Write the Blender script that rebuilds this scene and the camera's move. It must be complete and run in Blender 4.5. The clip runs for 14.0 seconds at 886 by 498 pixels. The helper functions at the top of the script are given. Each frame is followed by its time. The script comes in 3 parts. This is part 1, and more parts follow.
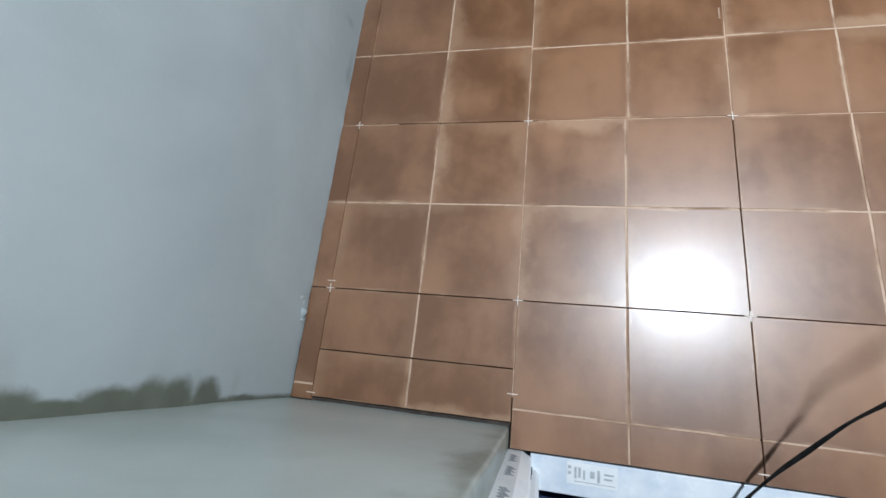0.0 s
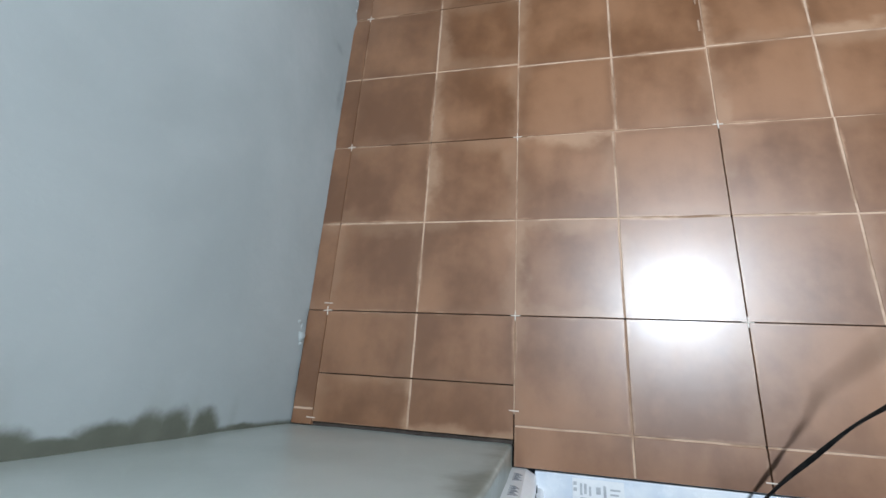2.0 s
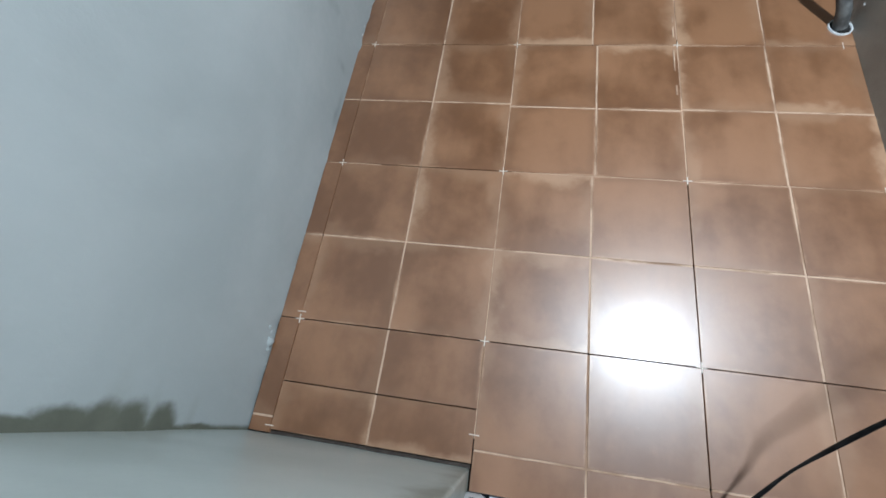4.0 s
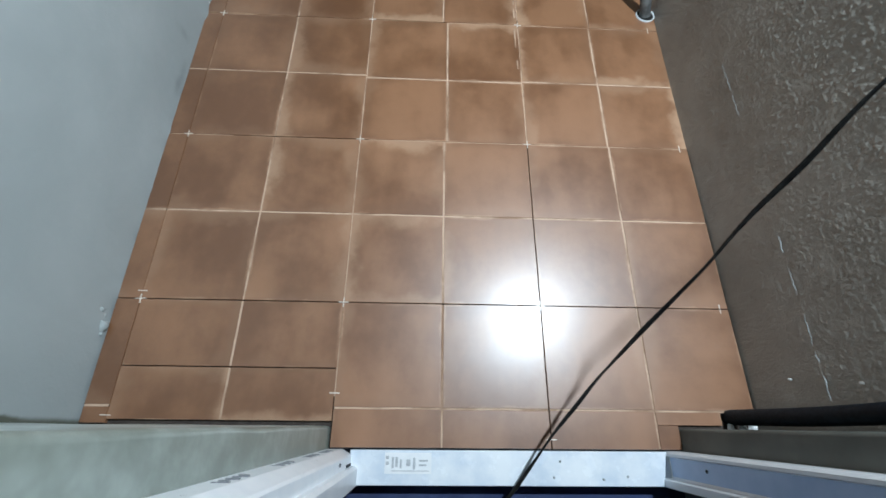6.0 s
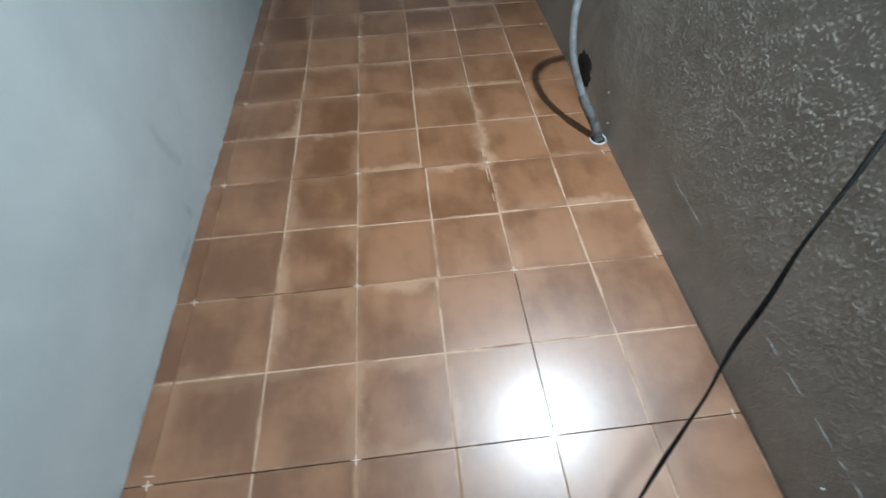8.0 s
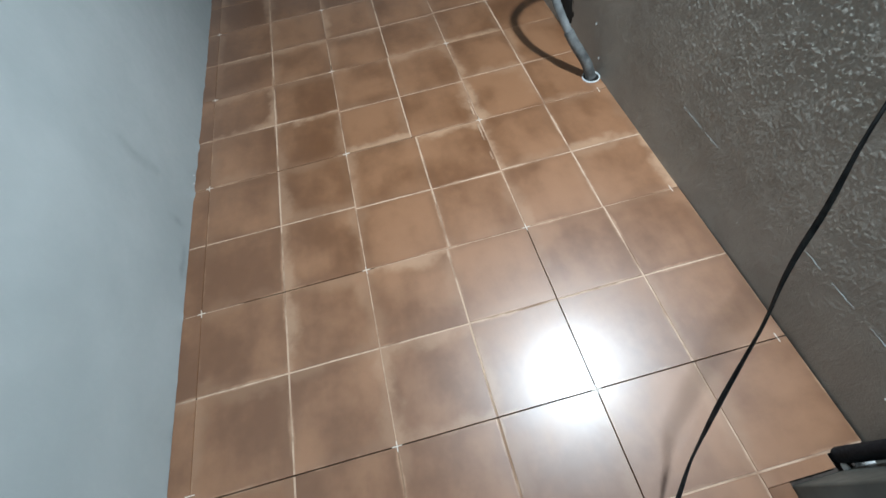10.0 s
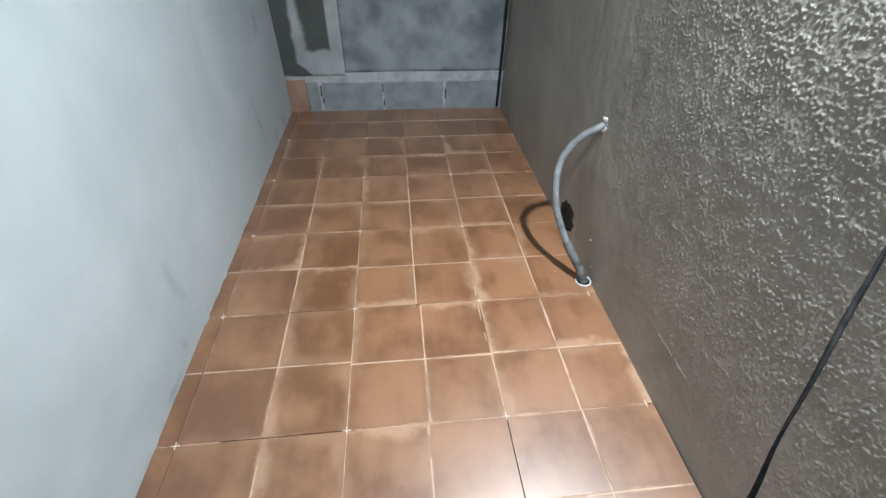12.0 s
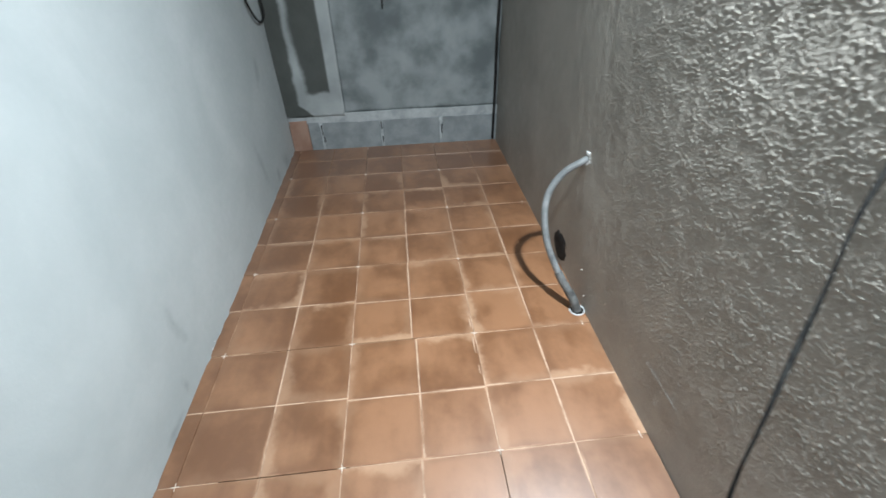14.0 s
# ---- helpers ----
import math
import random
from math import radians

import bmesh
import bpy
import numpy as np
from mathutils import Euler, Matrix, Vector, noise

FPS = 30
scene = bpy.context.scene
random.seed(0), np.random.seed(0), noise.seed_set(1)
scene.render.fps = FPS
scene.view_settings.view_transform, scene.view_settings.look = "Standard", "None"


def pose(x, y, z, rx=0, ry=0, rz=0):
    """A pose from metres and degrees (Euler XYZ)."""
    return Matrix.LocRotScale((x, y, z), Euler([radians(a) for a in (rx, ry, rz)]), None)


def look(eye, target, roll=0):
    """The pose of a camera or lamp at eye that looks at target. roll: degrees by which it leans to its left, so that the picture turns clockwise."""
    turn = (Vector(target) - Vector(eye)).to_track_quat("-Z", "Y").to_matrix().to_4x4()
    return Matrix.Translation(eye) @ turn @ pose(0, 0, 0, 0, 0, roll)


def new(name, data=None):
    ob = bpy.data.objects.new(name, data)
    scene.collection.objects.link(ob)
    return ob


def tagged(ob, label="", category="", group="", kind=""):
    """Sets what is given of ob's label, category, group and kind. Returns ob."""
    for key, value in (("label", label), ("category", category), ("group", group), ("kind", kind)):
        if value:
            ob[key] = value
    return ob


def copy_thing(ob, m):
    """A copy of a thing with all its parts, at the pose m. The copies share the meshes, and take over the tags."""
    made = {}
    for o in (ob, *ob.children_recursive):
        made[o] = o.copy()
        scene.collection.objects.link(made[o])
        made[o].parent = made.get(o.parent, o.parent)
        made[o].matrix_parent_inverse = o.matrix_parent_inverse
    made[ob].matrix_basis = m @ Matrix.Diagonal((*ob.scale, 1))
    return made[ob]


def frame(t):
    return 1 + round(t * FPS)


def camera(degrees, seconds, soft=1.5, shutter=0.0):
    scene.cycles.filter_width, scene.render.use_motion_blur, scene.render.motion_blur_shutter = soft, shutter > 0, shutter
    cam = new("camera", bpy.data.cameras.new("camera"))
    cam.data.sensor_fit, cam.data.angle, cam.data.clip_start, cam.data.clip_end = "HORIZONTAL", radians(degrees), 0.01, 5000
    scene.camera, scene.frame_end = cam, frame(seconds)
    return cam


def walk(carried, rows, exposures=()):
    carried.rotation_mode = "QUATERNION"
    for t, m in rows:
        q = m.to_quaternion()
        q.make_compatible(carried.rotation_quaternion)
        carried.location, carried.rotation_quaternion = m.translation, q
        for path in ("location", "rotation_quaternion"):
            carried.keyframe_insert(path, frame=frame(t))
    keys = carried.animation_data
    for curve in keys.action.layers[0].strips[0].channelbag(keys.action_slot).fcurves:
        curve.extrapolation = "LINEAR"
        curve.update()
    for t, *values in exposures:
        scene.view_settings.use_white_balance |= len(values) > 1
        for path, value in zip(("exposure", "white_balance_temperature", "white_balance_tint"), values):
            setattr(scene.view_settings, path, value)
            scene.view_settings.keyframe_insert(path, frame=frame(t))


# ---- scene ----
cam = camera(91.9, 14.0, shutter=0.5)
PATH = [
    (0, (0.049, -0.165, 0.946), (-0.405, 0.379, -0.925), -35.5),
    (0.5, (0.046, -0.167, 0.945), (-0.414, 0.374, -0.925), -35.8),
    (1, (0.05, -0.161, 0.946), (-0.42, 0.393, -0.917), -36.0),
    (1.5, (0.059, -0.162, 0.945), (-0.412, 0.422, -0.908), -36.0),
    (2, (0.059, -0.159, 0.949), (-0.393, 0.453, -0.901), -34.7),
    (2.2, (0.055, -0.162, 0.951), (-0.357, 0.463, -0.904), -32.1),
    (4.3, (0.059, -0.188, 0.974), (-0.293, 0.621, -0.821), -16.2),
    (4.5, (0.063, -0.194, 0.964), (-0.285, 0.678, -0.802), -14.9),
    (5, (0.107, -0.197, 0.99), (-0.103, 0.778, -0.743), -8.4),
    (5.5, (0.158, -0.236, 0.968), (0.119, 0.645, -0.827), -1.2),
    (6, (0.188, -0.265, 0.951), (0.258, 0.512, -0.89), 6.1),
    (6.5, (0.196, -0.271, 0.957), (0.292, 0.506, -0.883), 7.3),
    (7, (0.194, -0.262, 0.965), (0.311, 0.511, -0.876), 8.1),
    (7.5, (0.197, -0.213, 1.014), (0.335, 0.784, -0.714), 4.7),
    (8, (0.189, -0.193, 1.043), (0.292, 0.964, -0.584), -1.5),
    (8.2, (0.168, -0.206, 1.045), (0.204, 0.981, -0.565), -6.2),
    (10.3, (0.166, -0.163, 0.985), (0.25, 0.888, -0.715), -11.3),
    (10.5, (0.18, -0.166, 0.994), (0.317, 0.944, -0.664), -7.9),
    (11, (0.195, -0.166, 1.066), (0.378, 1.098, -0.474), -3.4),
    (11.5, (0.189, -0.161, 1.128), (0.381, 1.281, -0.245), 0.9),
    (12, (0.179, -0.151, 1.155), (0.367, 1.362, -0.138), 1.6),
    (12.5, (0.176, -0.153, 1.166), (0.352, 1.392, -0.092), 1.4),
    (13, (0.168, -0.137, 1.182), (0.318, 1.435, -0.045), 0.8),
    (13.5, (0.163, -0.125, 1.191), (0.289, 1.465, -0.015), 0.4),
    (14, (0.241, -0.169, 1.209), (0.389, 1.422, 0.006), -1.3),
]
EXPOSURES = [(0.0, -0.42, 5980, 8), (2.2, -0.42, 5980, 8), (4.5, -0.40, 5900, 6), (7.0, -0.36, 5830, 3), (8.2, -0.28, 5830, 3), (10.5, -0.23, 5830, 3),
             (11.5, 0.08, 6100, 6), (12.5, 0.19, 6180, 9), (14.0, 0.26, 6200, 7)]
walk(cam, [(t, look(eye, target, roll)) for t, eye, target, roll in PATH], EXPOSURES)

# ---- light and exposure ----
world = bpy.data.worlds.new("world")
world.use_nodes = True
world.node_tree.nodes["Background"].inputs[0].default_value = (0.5, 0.6, 0.8, 1)
world.node_tree.nodes["Background"].inputs[1].default_value = 0.02
scene.world = world
LAMP = Vector((0.850, 0.425, 1.82))
lamp = bpy.data.lights.new("work_light", "AREA")
lamp.shape, lamp.size, lamp.energy, lamp.color = "DISK", 0.075, 57, (0.89, 0.95, 1.0)
new("work_light", lamp).matrix_world = look(LAMP, (0.26, 0.60, 0.0))

# ---- plan, in metres ----
S = 0.225                                   # side of one tile field; a whole tile is two by two fields
LX, RX, BY, FY = -0.497, 0.893, 2.676, -0.260
OX0, OX1, DY0, DY1 = -0.003, 0.722, -0.367, -0.302   # door opening and depth of the door frame
TOP = 2.35
CABLE_PATH = [(0.20, -0.62, -0.044), (0.30, -0.46, -0.030), (0.374, -0.363, 0.010), (0.443, -0.262, 0.075), (0.504, -0.178, 0.150), (0.555, -0.098, 0.280), (0.612, 0.002, 0.470),
              (0.662, 0.075, 0.632), (0.757, 0.175, 0.785), (0.832, 0.253, 0.935), (0.878, 0.308, 1.113), (0.880, 0.350, 1.400), (0.868, 0.415, 1.790)]
CONDUIT_PATH = [(0.866, 0.966, 0.0), (0.845, 0.982, 0.055), (0.798, 1.035, 0.135), (0.754, 1.105, 0.255), (0.757, 1.172, 0.385), (0.815, 1.200, 0.475), (0.897, 1.187, 0.538)]


# ---- materials ----
class Mat:
    """Small builder for node materials."""

    def __init__(self, name, rough=0.6, spec=0.5, metal=0.0):
        self.m = bpy.data.materials.new(name)
        self.m.use_nodes = True
        self.t = self.m.node_tree
        self.b = self.t.nodes["Principled BSDF"]
        self.b.inputs["Roughness"].default_value = rough
        self.b.inputs["Specular IOR Level"].default_value = spec
        self.b.inputs["Metallic"].default_value = metal
        self.co = self.t.nodes.new("ShaderNodeTexCoord").outputs["Object"]

    def put(self, socket, value):
        if isinstance(value, bpy.types.NodeSocket):
            self.t.links.new(value, socket)
        else:
            socket.default_value = (*value, 1) if isinstance(value, tuple) and len(value) == 3 and socket.type == "RGBA" else value

    def noise(self, scale, detail=4, rough=0.6, vector=None, stretch=None, distort=0.0, w=None):
        v = vector or self.co
        if stretch:
            mp = self.t.nodes.new("ShaderNodeMapping")
            mp.inputs["Scale"].default_value = stretch
            self.t.links.new(v, mp.inputs[0])
            v = mp.outputs[0]
        n = self.t.nodes.new("ShaderNodeTexNoise")
        self.t.links.new(v, n.inputs["Vector"])
        if w is not None:
            n.noise_dimensions = "4D"
            self.t.links.new(w, n.inputs["W"])
        n.inputs["Scale"].default_value, n.inputs["Detail"].default_value = scale, detail
        n.inputs["Roughness"].default_value, n.inputs["Distortion"].default_value = rough, distort
        return n.outputs["Fac"]

    def math(self, op, a, b=0.0, c=0.0):
        n = self.t.nodes.new("ShaderNodeMath")
        n.operation = op
        for s, v in zip(n.inputs, (a, b, c)):
            self.put(s, v)
        return n.outputs[0]

    def ramp(self, x, a, b, lo=0.0, hi=1.0):
        n = self.t.nodes.new("ShaderNodeMapRange")
        n.interpolation_type = "SMOOTHSTEP"
        for s, v in zip(n.inputs, (x, a, b, lo, hi)):
            self.put(s, v)
        return n.outputs[0]

    def mix(self, f, a, b):
        n = self.t.nodes.new("ShaderNodeMix")
        n.data_type = "RGBA"
        self.put(n.inputs[0], f), self.put(n.inputs[6], a), self.put(n.inputs[7], b)
        return n.outputs[2]

    def xyz(self, v=None):
        n = self.t.nodes.new("ShaderNodeSeparateXYZ")
        self.t.links.new(v or self.co, n.inputs[0])
        return n.outputs

    def attr(self, name):
        n = self.t.nodes.new("ShaderNodeAttribute")
        n.attribute_name = name
        return n.outputs

    def island(self):
        return self.t.nodes.new("ShaderNodeNewGeometry").outputs["Random Per Island"]

    def bump(self, height, dist, strength=1.0, after=None):
        n = self.t.nodes.new("ShaderNodeBump")
        n.inputs["Distance"].default_value, n.inputs["Strength"].default_value = dist, strength
        self.put(n.inputs["Height"], height)
        if after:
            self.t.links.new(after, n.inputs["Normal"])
        self.t.links.new(n.outputs[0], self.b.inputs["Normal"])
        return n.outputs[0]

    def color(self, c):
        self.put(self.b.inputs["Base Color"], c)
        return self

    def rough(self, r):
        self.put(self.b.inputs["Roughness"], r)
        return self


def plain(name, a, b, scale, rough, bump=0.0, spec=0.5, metal=0.0):
    m = Mat(name, rough, spec, metal)
    n = m.noise(scale)
    m.color(m.mix(m.ramp(n, 0.3, 0.7), a, b))
    m.rough(m.ramp(m.noise(scale * 3), 0.25, 0.75, rough * 0.85, min(1, rough * 1.15)))
    if bump:
        m.bump(n, bump)
    return m.m


def tile_material():
    """Brown glaze with brushed-on dust; every pressed field has strokes of its own, and dust drawn up along some edges."""
    m = Mat("glazed_terracotta", 0.4, 0.9)
    uv, hz = m.xyz(m.attr("field")["Vector"]), m.attr("haze")
    sep = m.t.nodes.new("ShaderNodeSeparateColor")
    m.t.links.new(hz["Color"], sep.inputs[0])
    l, r, b, t = sep.outputs[0], sep.outputs[1], sep.outputs[2], hz["Alpha"]
    own = m.island()
    w = m.math("MULTIPLY", own, 60.0)
    pick, turn = m.math("FRACT", m.math("MULTIPLY", own, 31.7)), m.math("FRACT", m.math("MULTIPLY", own, 17.3))
    across, along = m.noise(6, 4, 0.5, stretch=(1, 2.8, 1), w=w), m.noise(6, 4, 0.5, stretch=(2.8, 1, 1), w=w)
    stroke = m.ramp(turn, 0.45, 0.55, along, across)
    cloud, mottle, fine = m.noise(4.2, 3, 0.45, w=w, distort=0.5), m.noise(26, 4, 0.6, w=w), m.noise(170, 3)
    tone = m.math("ADD", m.math("MULTIPLY", cloud, 0.70), m.math("MULTIPLY", stroke, 0.30))
    tone = m.math("ADD", tone, m.math("MULTIPLY", m.math("SUBTRACT", mottle, 0.5), 0.22))
    tone = m.math("ADD", tone, m.math("MULTIPLY", m.math("SUBTRACT", pick, 0.5), 0.06))
    # each field's own step lighter or darker
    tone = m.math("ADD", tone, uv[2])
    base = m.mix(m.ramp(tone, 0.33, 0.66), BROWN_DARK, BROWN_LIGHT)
    base = m.mix(m.math("MULTIPLY", fine, 0.10), base, BROWN_DARK)
    near = m.math("MINIMUM", m.math("MINIMUM", uv[0], m.math("SUBTRACT", 1.0, uv[0])), m.math("MINIMUM", uv[1], m.math("SUBTRACT", 1.0, uv[1])))
    fringe = m.math("MULTIPLY", m.ramp(m.math("ADD", near, m.math("MULTIPLY", m.math("SUBTRACT", cloud, 0.5), 0.5)), 0.15, 0.0), 0.45)
    base = m.mix(fringe, base, BROWN_DARK)
    wob = m.math("ADD", m.math("MULTIPLY", m.math("SUBTRACT", m.noise(9, 3, 0.5, w=w), 0.5), 0.50), m.math("MULTIPLY", m.math("SUBTRACT", mottle, 0.5), 0.30))
    total = None
    for amount, d in ((l, uv[0]), (r, m.math("SUBTRACT", 1.0, uv[0])), (b, uv[1]), (t, m.math("SUBTRACT", 1.0, uv[1]))):
        e = m.math("MULTIPLY", m.ramp(m.math("ADD", d, wob), 0.17, -0.02), amount)
        total = e if total is None else m.math("MAXIMUM", total, e)
    scum = m.math("MULTIPLY", m.ramp(m.math("ADD", near, m.math("MULTIPLY", m.math("SUBTRACT", m.noise(40, 4), 0.5), 0.05)), 0.035, 0.0), m.ramp(m.noise(7, 3), 0.42, 0.66))
    total = m.math("MAXIMUM", m.math("MULTIPLY", total, 0.60), m.math("MULTIPLY", scum, 0.55))
    m.color(m.mix(total, base, HAZE))
    m.rough(m.ramp(tone, 0.35, 0.65, 0.40, 0.47))
    m.b.inputs["Sheen Weight"].default_value = 0.08
    m.b.inputs["Sheen Roughness"].default_value = 0.6
    m.b.inputs["Coat Weight"].default_value = 0.75
    m.b.inputs["Coat Roughness"].default_value = 0.27
    n = m.bump(m.noise(14, 2), 0.0008, 0.5)
    m.bump(fine, 0.00006, 0.4, n)
    return m.m


def grout_material():
    """Beige dust in the joints, in places rubbed away to brown, and little of it left at the far end."""
    m = Mat("beige_grout", 0.9, 0.3)
    p = m.xyz()
    far = m.ramp(m.math("ADD", p[1], m.math("MULTIPLY", m.math("SUBTRACT", m.noise(4, 2), 0.5), 0.8)), 1.5, 2.2)
    rubbed = m.math("MAXIMUM", m.math("MULTIPLY", m.ramp(m.noise(6, 4, 0.6), 0.46, 0.64), 0.75), m.math("MULTIPLY", far, 0.9))
    m.color(m.mix(rubbed, m.mix(m.noise(45), (0.46, 0.31, 0.21), (0.66, 0.49, 0.37)), (0.22, 0.12, 0.066)))
    m.bump(m.noise(150), 0.0006)
    return m.m


BROWN_DARK, BROWN_LIGHT, HAZE = (0.158, 0.060, 0.0170), (0.312, 0.145, 0.0625), (0.55, 0.342, 0.205)
TILE = tile_material()
GROUT = grout_material()
BED = plain("dark_tile_adhesive", (0.03, 0.022, 0.018), (0.07, 0.055, 0.045), 60, 0.95, 0.002)
SPACER = plain("cream_plastic", (0.72, 0.62, 0.52), (0.85, 0.78, 0.70), 90, 0.5)
PVC = plain("white_pvc", (0.80, 0.83, 0.86), (0.86, 0.88, 0.90), 30, 0.32, 0.0001)
RUBBER = plain("black_rubber", (0.002, 0.005, 0.009), (0.006, 0.011, 0.017), 60, 0.6, 0.0003, 0.2)
BLUE_SHEET = plain("pale_blue_sheet", (0.34, 0.45, 0.68), (0.42, 0.53, 0.75), 14, 0.35, 0.0002)
FILM = plain("smudged_film_over_white_pvc", (0.64, 0.71, 0.80), (0.86, 0.89, 0.92), 11, 0.26, 0.0002)
PRINT = plain("grey_film_print", (0.16, 0.17, 0.19), (0.28, 0.29, 0.31), 120, 0.6)
LABEL_PRINT = plain("pale_grey_label_print", (0.38, 0.40, 0.43), (0.52, 0.54, 0.56), 120, 0.6)
PAPER = plain("sticker_paper", (0.80, 0.82, 0.84), (0.86, 0.87, 0.88), 60, 0.55)
CABLE = plain("black_cable_sheath", (0.004, 0.004, 0.0045), (0.020, 0.020, 0.019), 45, 0.55, 0.0004, 0.25)
CONDUIT = plain("dusty_grey_conduit", (0.11, 0.118, 0.12), (0.23, 0.24, 0.24), 25, 0.6, 0.0006)
PIPE = plain("dirty_grey_pipe", (0.035, 0.036, 0.036), (0.20, 0.205, 0.20), 16, 0.6, 0.0006)
SMOOTH_CEMENT = plain("smooth_dark_cement", (0.085, 0.09, 0.078), (0.125, 0.13, 0.115), 7, 0.6, 0.002)
RING = plain("pale_sleeve", (0.55, 0.58, 0.60), (0.78, 0.80, 0.80), 50, 0.5, 0.0005)
MORTAR = plain("pale_mortar", (0.28, 0.305, 0.31), (0.43, 0.455, 0.46), 14, 0.95, 0.002)
BLOCK = plain("grey_concrete_block", (0.185, 0.205, 0.212), (0.27, 0.293, 0.30), 9, 0.95, 0.003)
BRICK = plain("orange_brick", (0.27, 0.155, 0.11), (0.34, 0.22, 0.165), 9, 0.92, 0.002)
PLASTER = plain("white_plaster_crumb", (0.60, 0.62, 0.62), (0.80, 0.81, 0.80), 60, 0.9, 0.003)
HOLE = plain("dark_cavity", (0.006, 0.006, 0.006), (0.02, 0.018, 0.016), 40, 1.0, 0.004)
NAVY = plain("dark_blue_ground", (0.014, 0.024, 0.080), (0.035, 0.052, 0.135), 9, 0.8, 0.002)
CEILING = plain("white_ceiling_paint", (0.62, 0.64, 0.65), (0.70, 0.71, 0.72), 3, 0.9, 0.001)


def spot(m, c, size, wob, soft=0.5):
    """A smear with an uneven outline: centre, half sizes along y and z."""
    p = m.xyz()
    dy = m.math("DIVIDE", m.math("SUBTRACT", p[1], c[0]), size[0])
    dz = m.math("DIVIDE", m.math("SUBTRACT", m.math("SUBTRACT", p[2], c[1]), m.math("MULTIPLY", m.math("SUBTRACT", p[1], c[0]), c[2])), size[1])
    d = m.math("SQRT", m.math("ADD", m.math("MULTIPLY", dy, dy), m.math("MULTIPLY", dz, dz)))
    return m.ramp(m.math("ADD", d, wob), 1.0, soft)


def primer_material():
    """Pale blue-grey primed plaster with bare olive render left along the corner, and grey scuffs."""
    m = Mat("pale_primer", 0.62, 0.35)
    p = m.xyz()
    cloud, fine = m.noise(2.2, 5, 0.55, distort=0.5), m.noise(38, 5)
    base = m.mix(m.ramp(cloud, 0.3, 0.7), (0.355, 0.393, 0.397), (0.42, 0.456, 0.458))
    base = m.mix(m.math("MULTIPLY", m.ramp(fine, 0.45, 0.75), 0.12), base, (0.39, 0.43, 0.43))
    wob = m.math("MULTIPLY", m.math("SUBTRACT", m.noise(14, 5, 0.65), 0.5), 1.6)
    scuffs = None
    for c, size in (((0.825, 0.25, -1.5), (0.035, 0.11)), ((0.74, 0.06, 0.0), (0.025, 0.05)), ((1.97, 0.23, -2.0), (0.07, 0.12)),
                    ((2.20, 0.06, 0.0), (0.05, 0.06)), ((2.42, 0.05, -0.3), (0.10, 0.07)), ((2.30, 0.62, 1.0), (0.08, 0.10)), ((0.62, 0.02, 0.0), (0.08, 0.02))):
        s = spot(m, c, size, wob, 0.0)
        scuffs = s if scuffs is None else m.math("MAXIMUM", scuffs, s)
    base = m.mix(m.math("MULTIPLY", scuffs, 0.46), base, (0.20, 0.225, 0.23))
    bare, ragged = None, m.math("MULTIPLY", m.math("SUBTRACT", m.noise(26, 4, 0.55), 0.5), 0.55)
    for z, a, b in ((0.270, 0.040, 0.034), (0.335, 0.041, 0.036), (0.385, 0.039, 0.042), (0.44, 0.027, 0.06), (0.51, 0.016, 0.07), (0.575, 0.027, 0.05), (0.66, 0.007, 0.08), (0.80, 0.007, 0.12), (0.17, 0.013, 0.06), (1.05, 0.006, 0.2)):
        s = spot(m, (FY - 0.002, z, 0.0), (a * 1.35, b * 1.35), ragged, 0.55)
        bare = s if bare is None else m.math("MAXIMUM", bare, s)
    bare = m.math("MAXIMUM", bare, m.ramp(m.math("ADD", p[1], m.math("MULTIPLY", ragged, 0.012)), FY + 0.013, FY + 0.001))
    base = m.mix(m.math("MULTIPLY", bare, 0.92), base, m.mix(m.noise(30), (0.070, 0.076, 0.052), (0.115, 0.122, 0.088)))
    drip = None
    for z, a, b in ((0.375, 0.13, 0.035), (0.585, 0.13, 0.03), (0.30, 0.09, 0.02), (0.20, 0.08, 0.02)):
        s = spot(m, (FY, z, 0.0), (a, b), ragged, 0.0)
        drip = s if drip is None else m.math("MAXIMUM", drip, s)
    base = m.mix(m.math("MULTIPLY", drip, 0.22), base, (0.20, 0.21, 0.17))
    m.color(base)
    m.rough(m.ramp(fine, 0.3, 0.7, 0.5, 0.7))
    n = m.bump(m.noise(5, 4), 0.006, 0.5)
    m.bump(m.noise(120, 4), 0.0008, 0.5, n)
    return m.m


def stub_material():
    """The same primer, thinner and greener, on the wall beside the door."""
    m = Mat("greenish_primer", 0.32, 0.5)
    p = m.xyz()
    base = m.mix(m.ramp(m.noise(4, 5), 0.3, 0.7), (0.425, 0.48, 0.455), (0.50, 0.55, 0.525))
    thin = m.math("ADD", m.math("ADD", p[0], 0.035), m.math("MULTIPLY", m.math("SUBTRACT", m.noise(11, 4), 0.5), 0.16))
    base = m.mix(m.ramp(thin, -0.03, 0.05, 0, 0.85), base, m.mix(m.noise(8), (0.12, 0.145, 0.118), (0.175, 0.205, 0.17)))
    m.color(base)
    n = m.bump(m.noise(9, 3), 0.0014, 0.6)
    m.bump(m.noise(90, 4), 0.0004, 0.6, n)
    return m.m


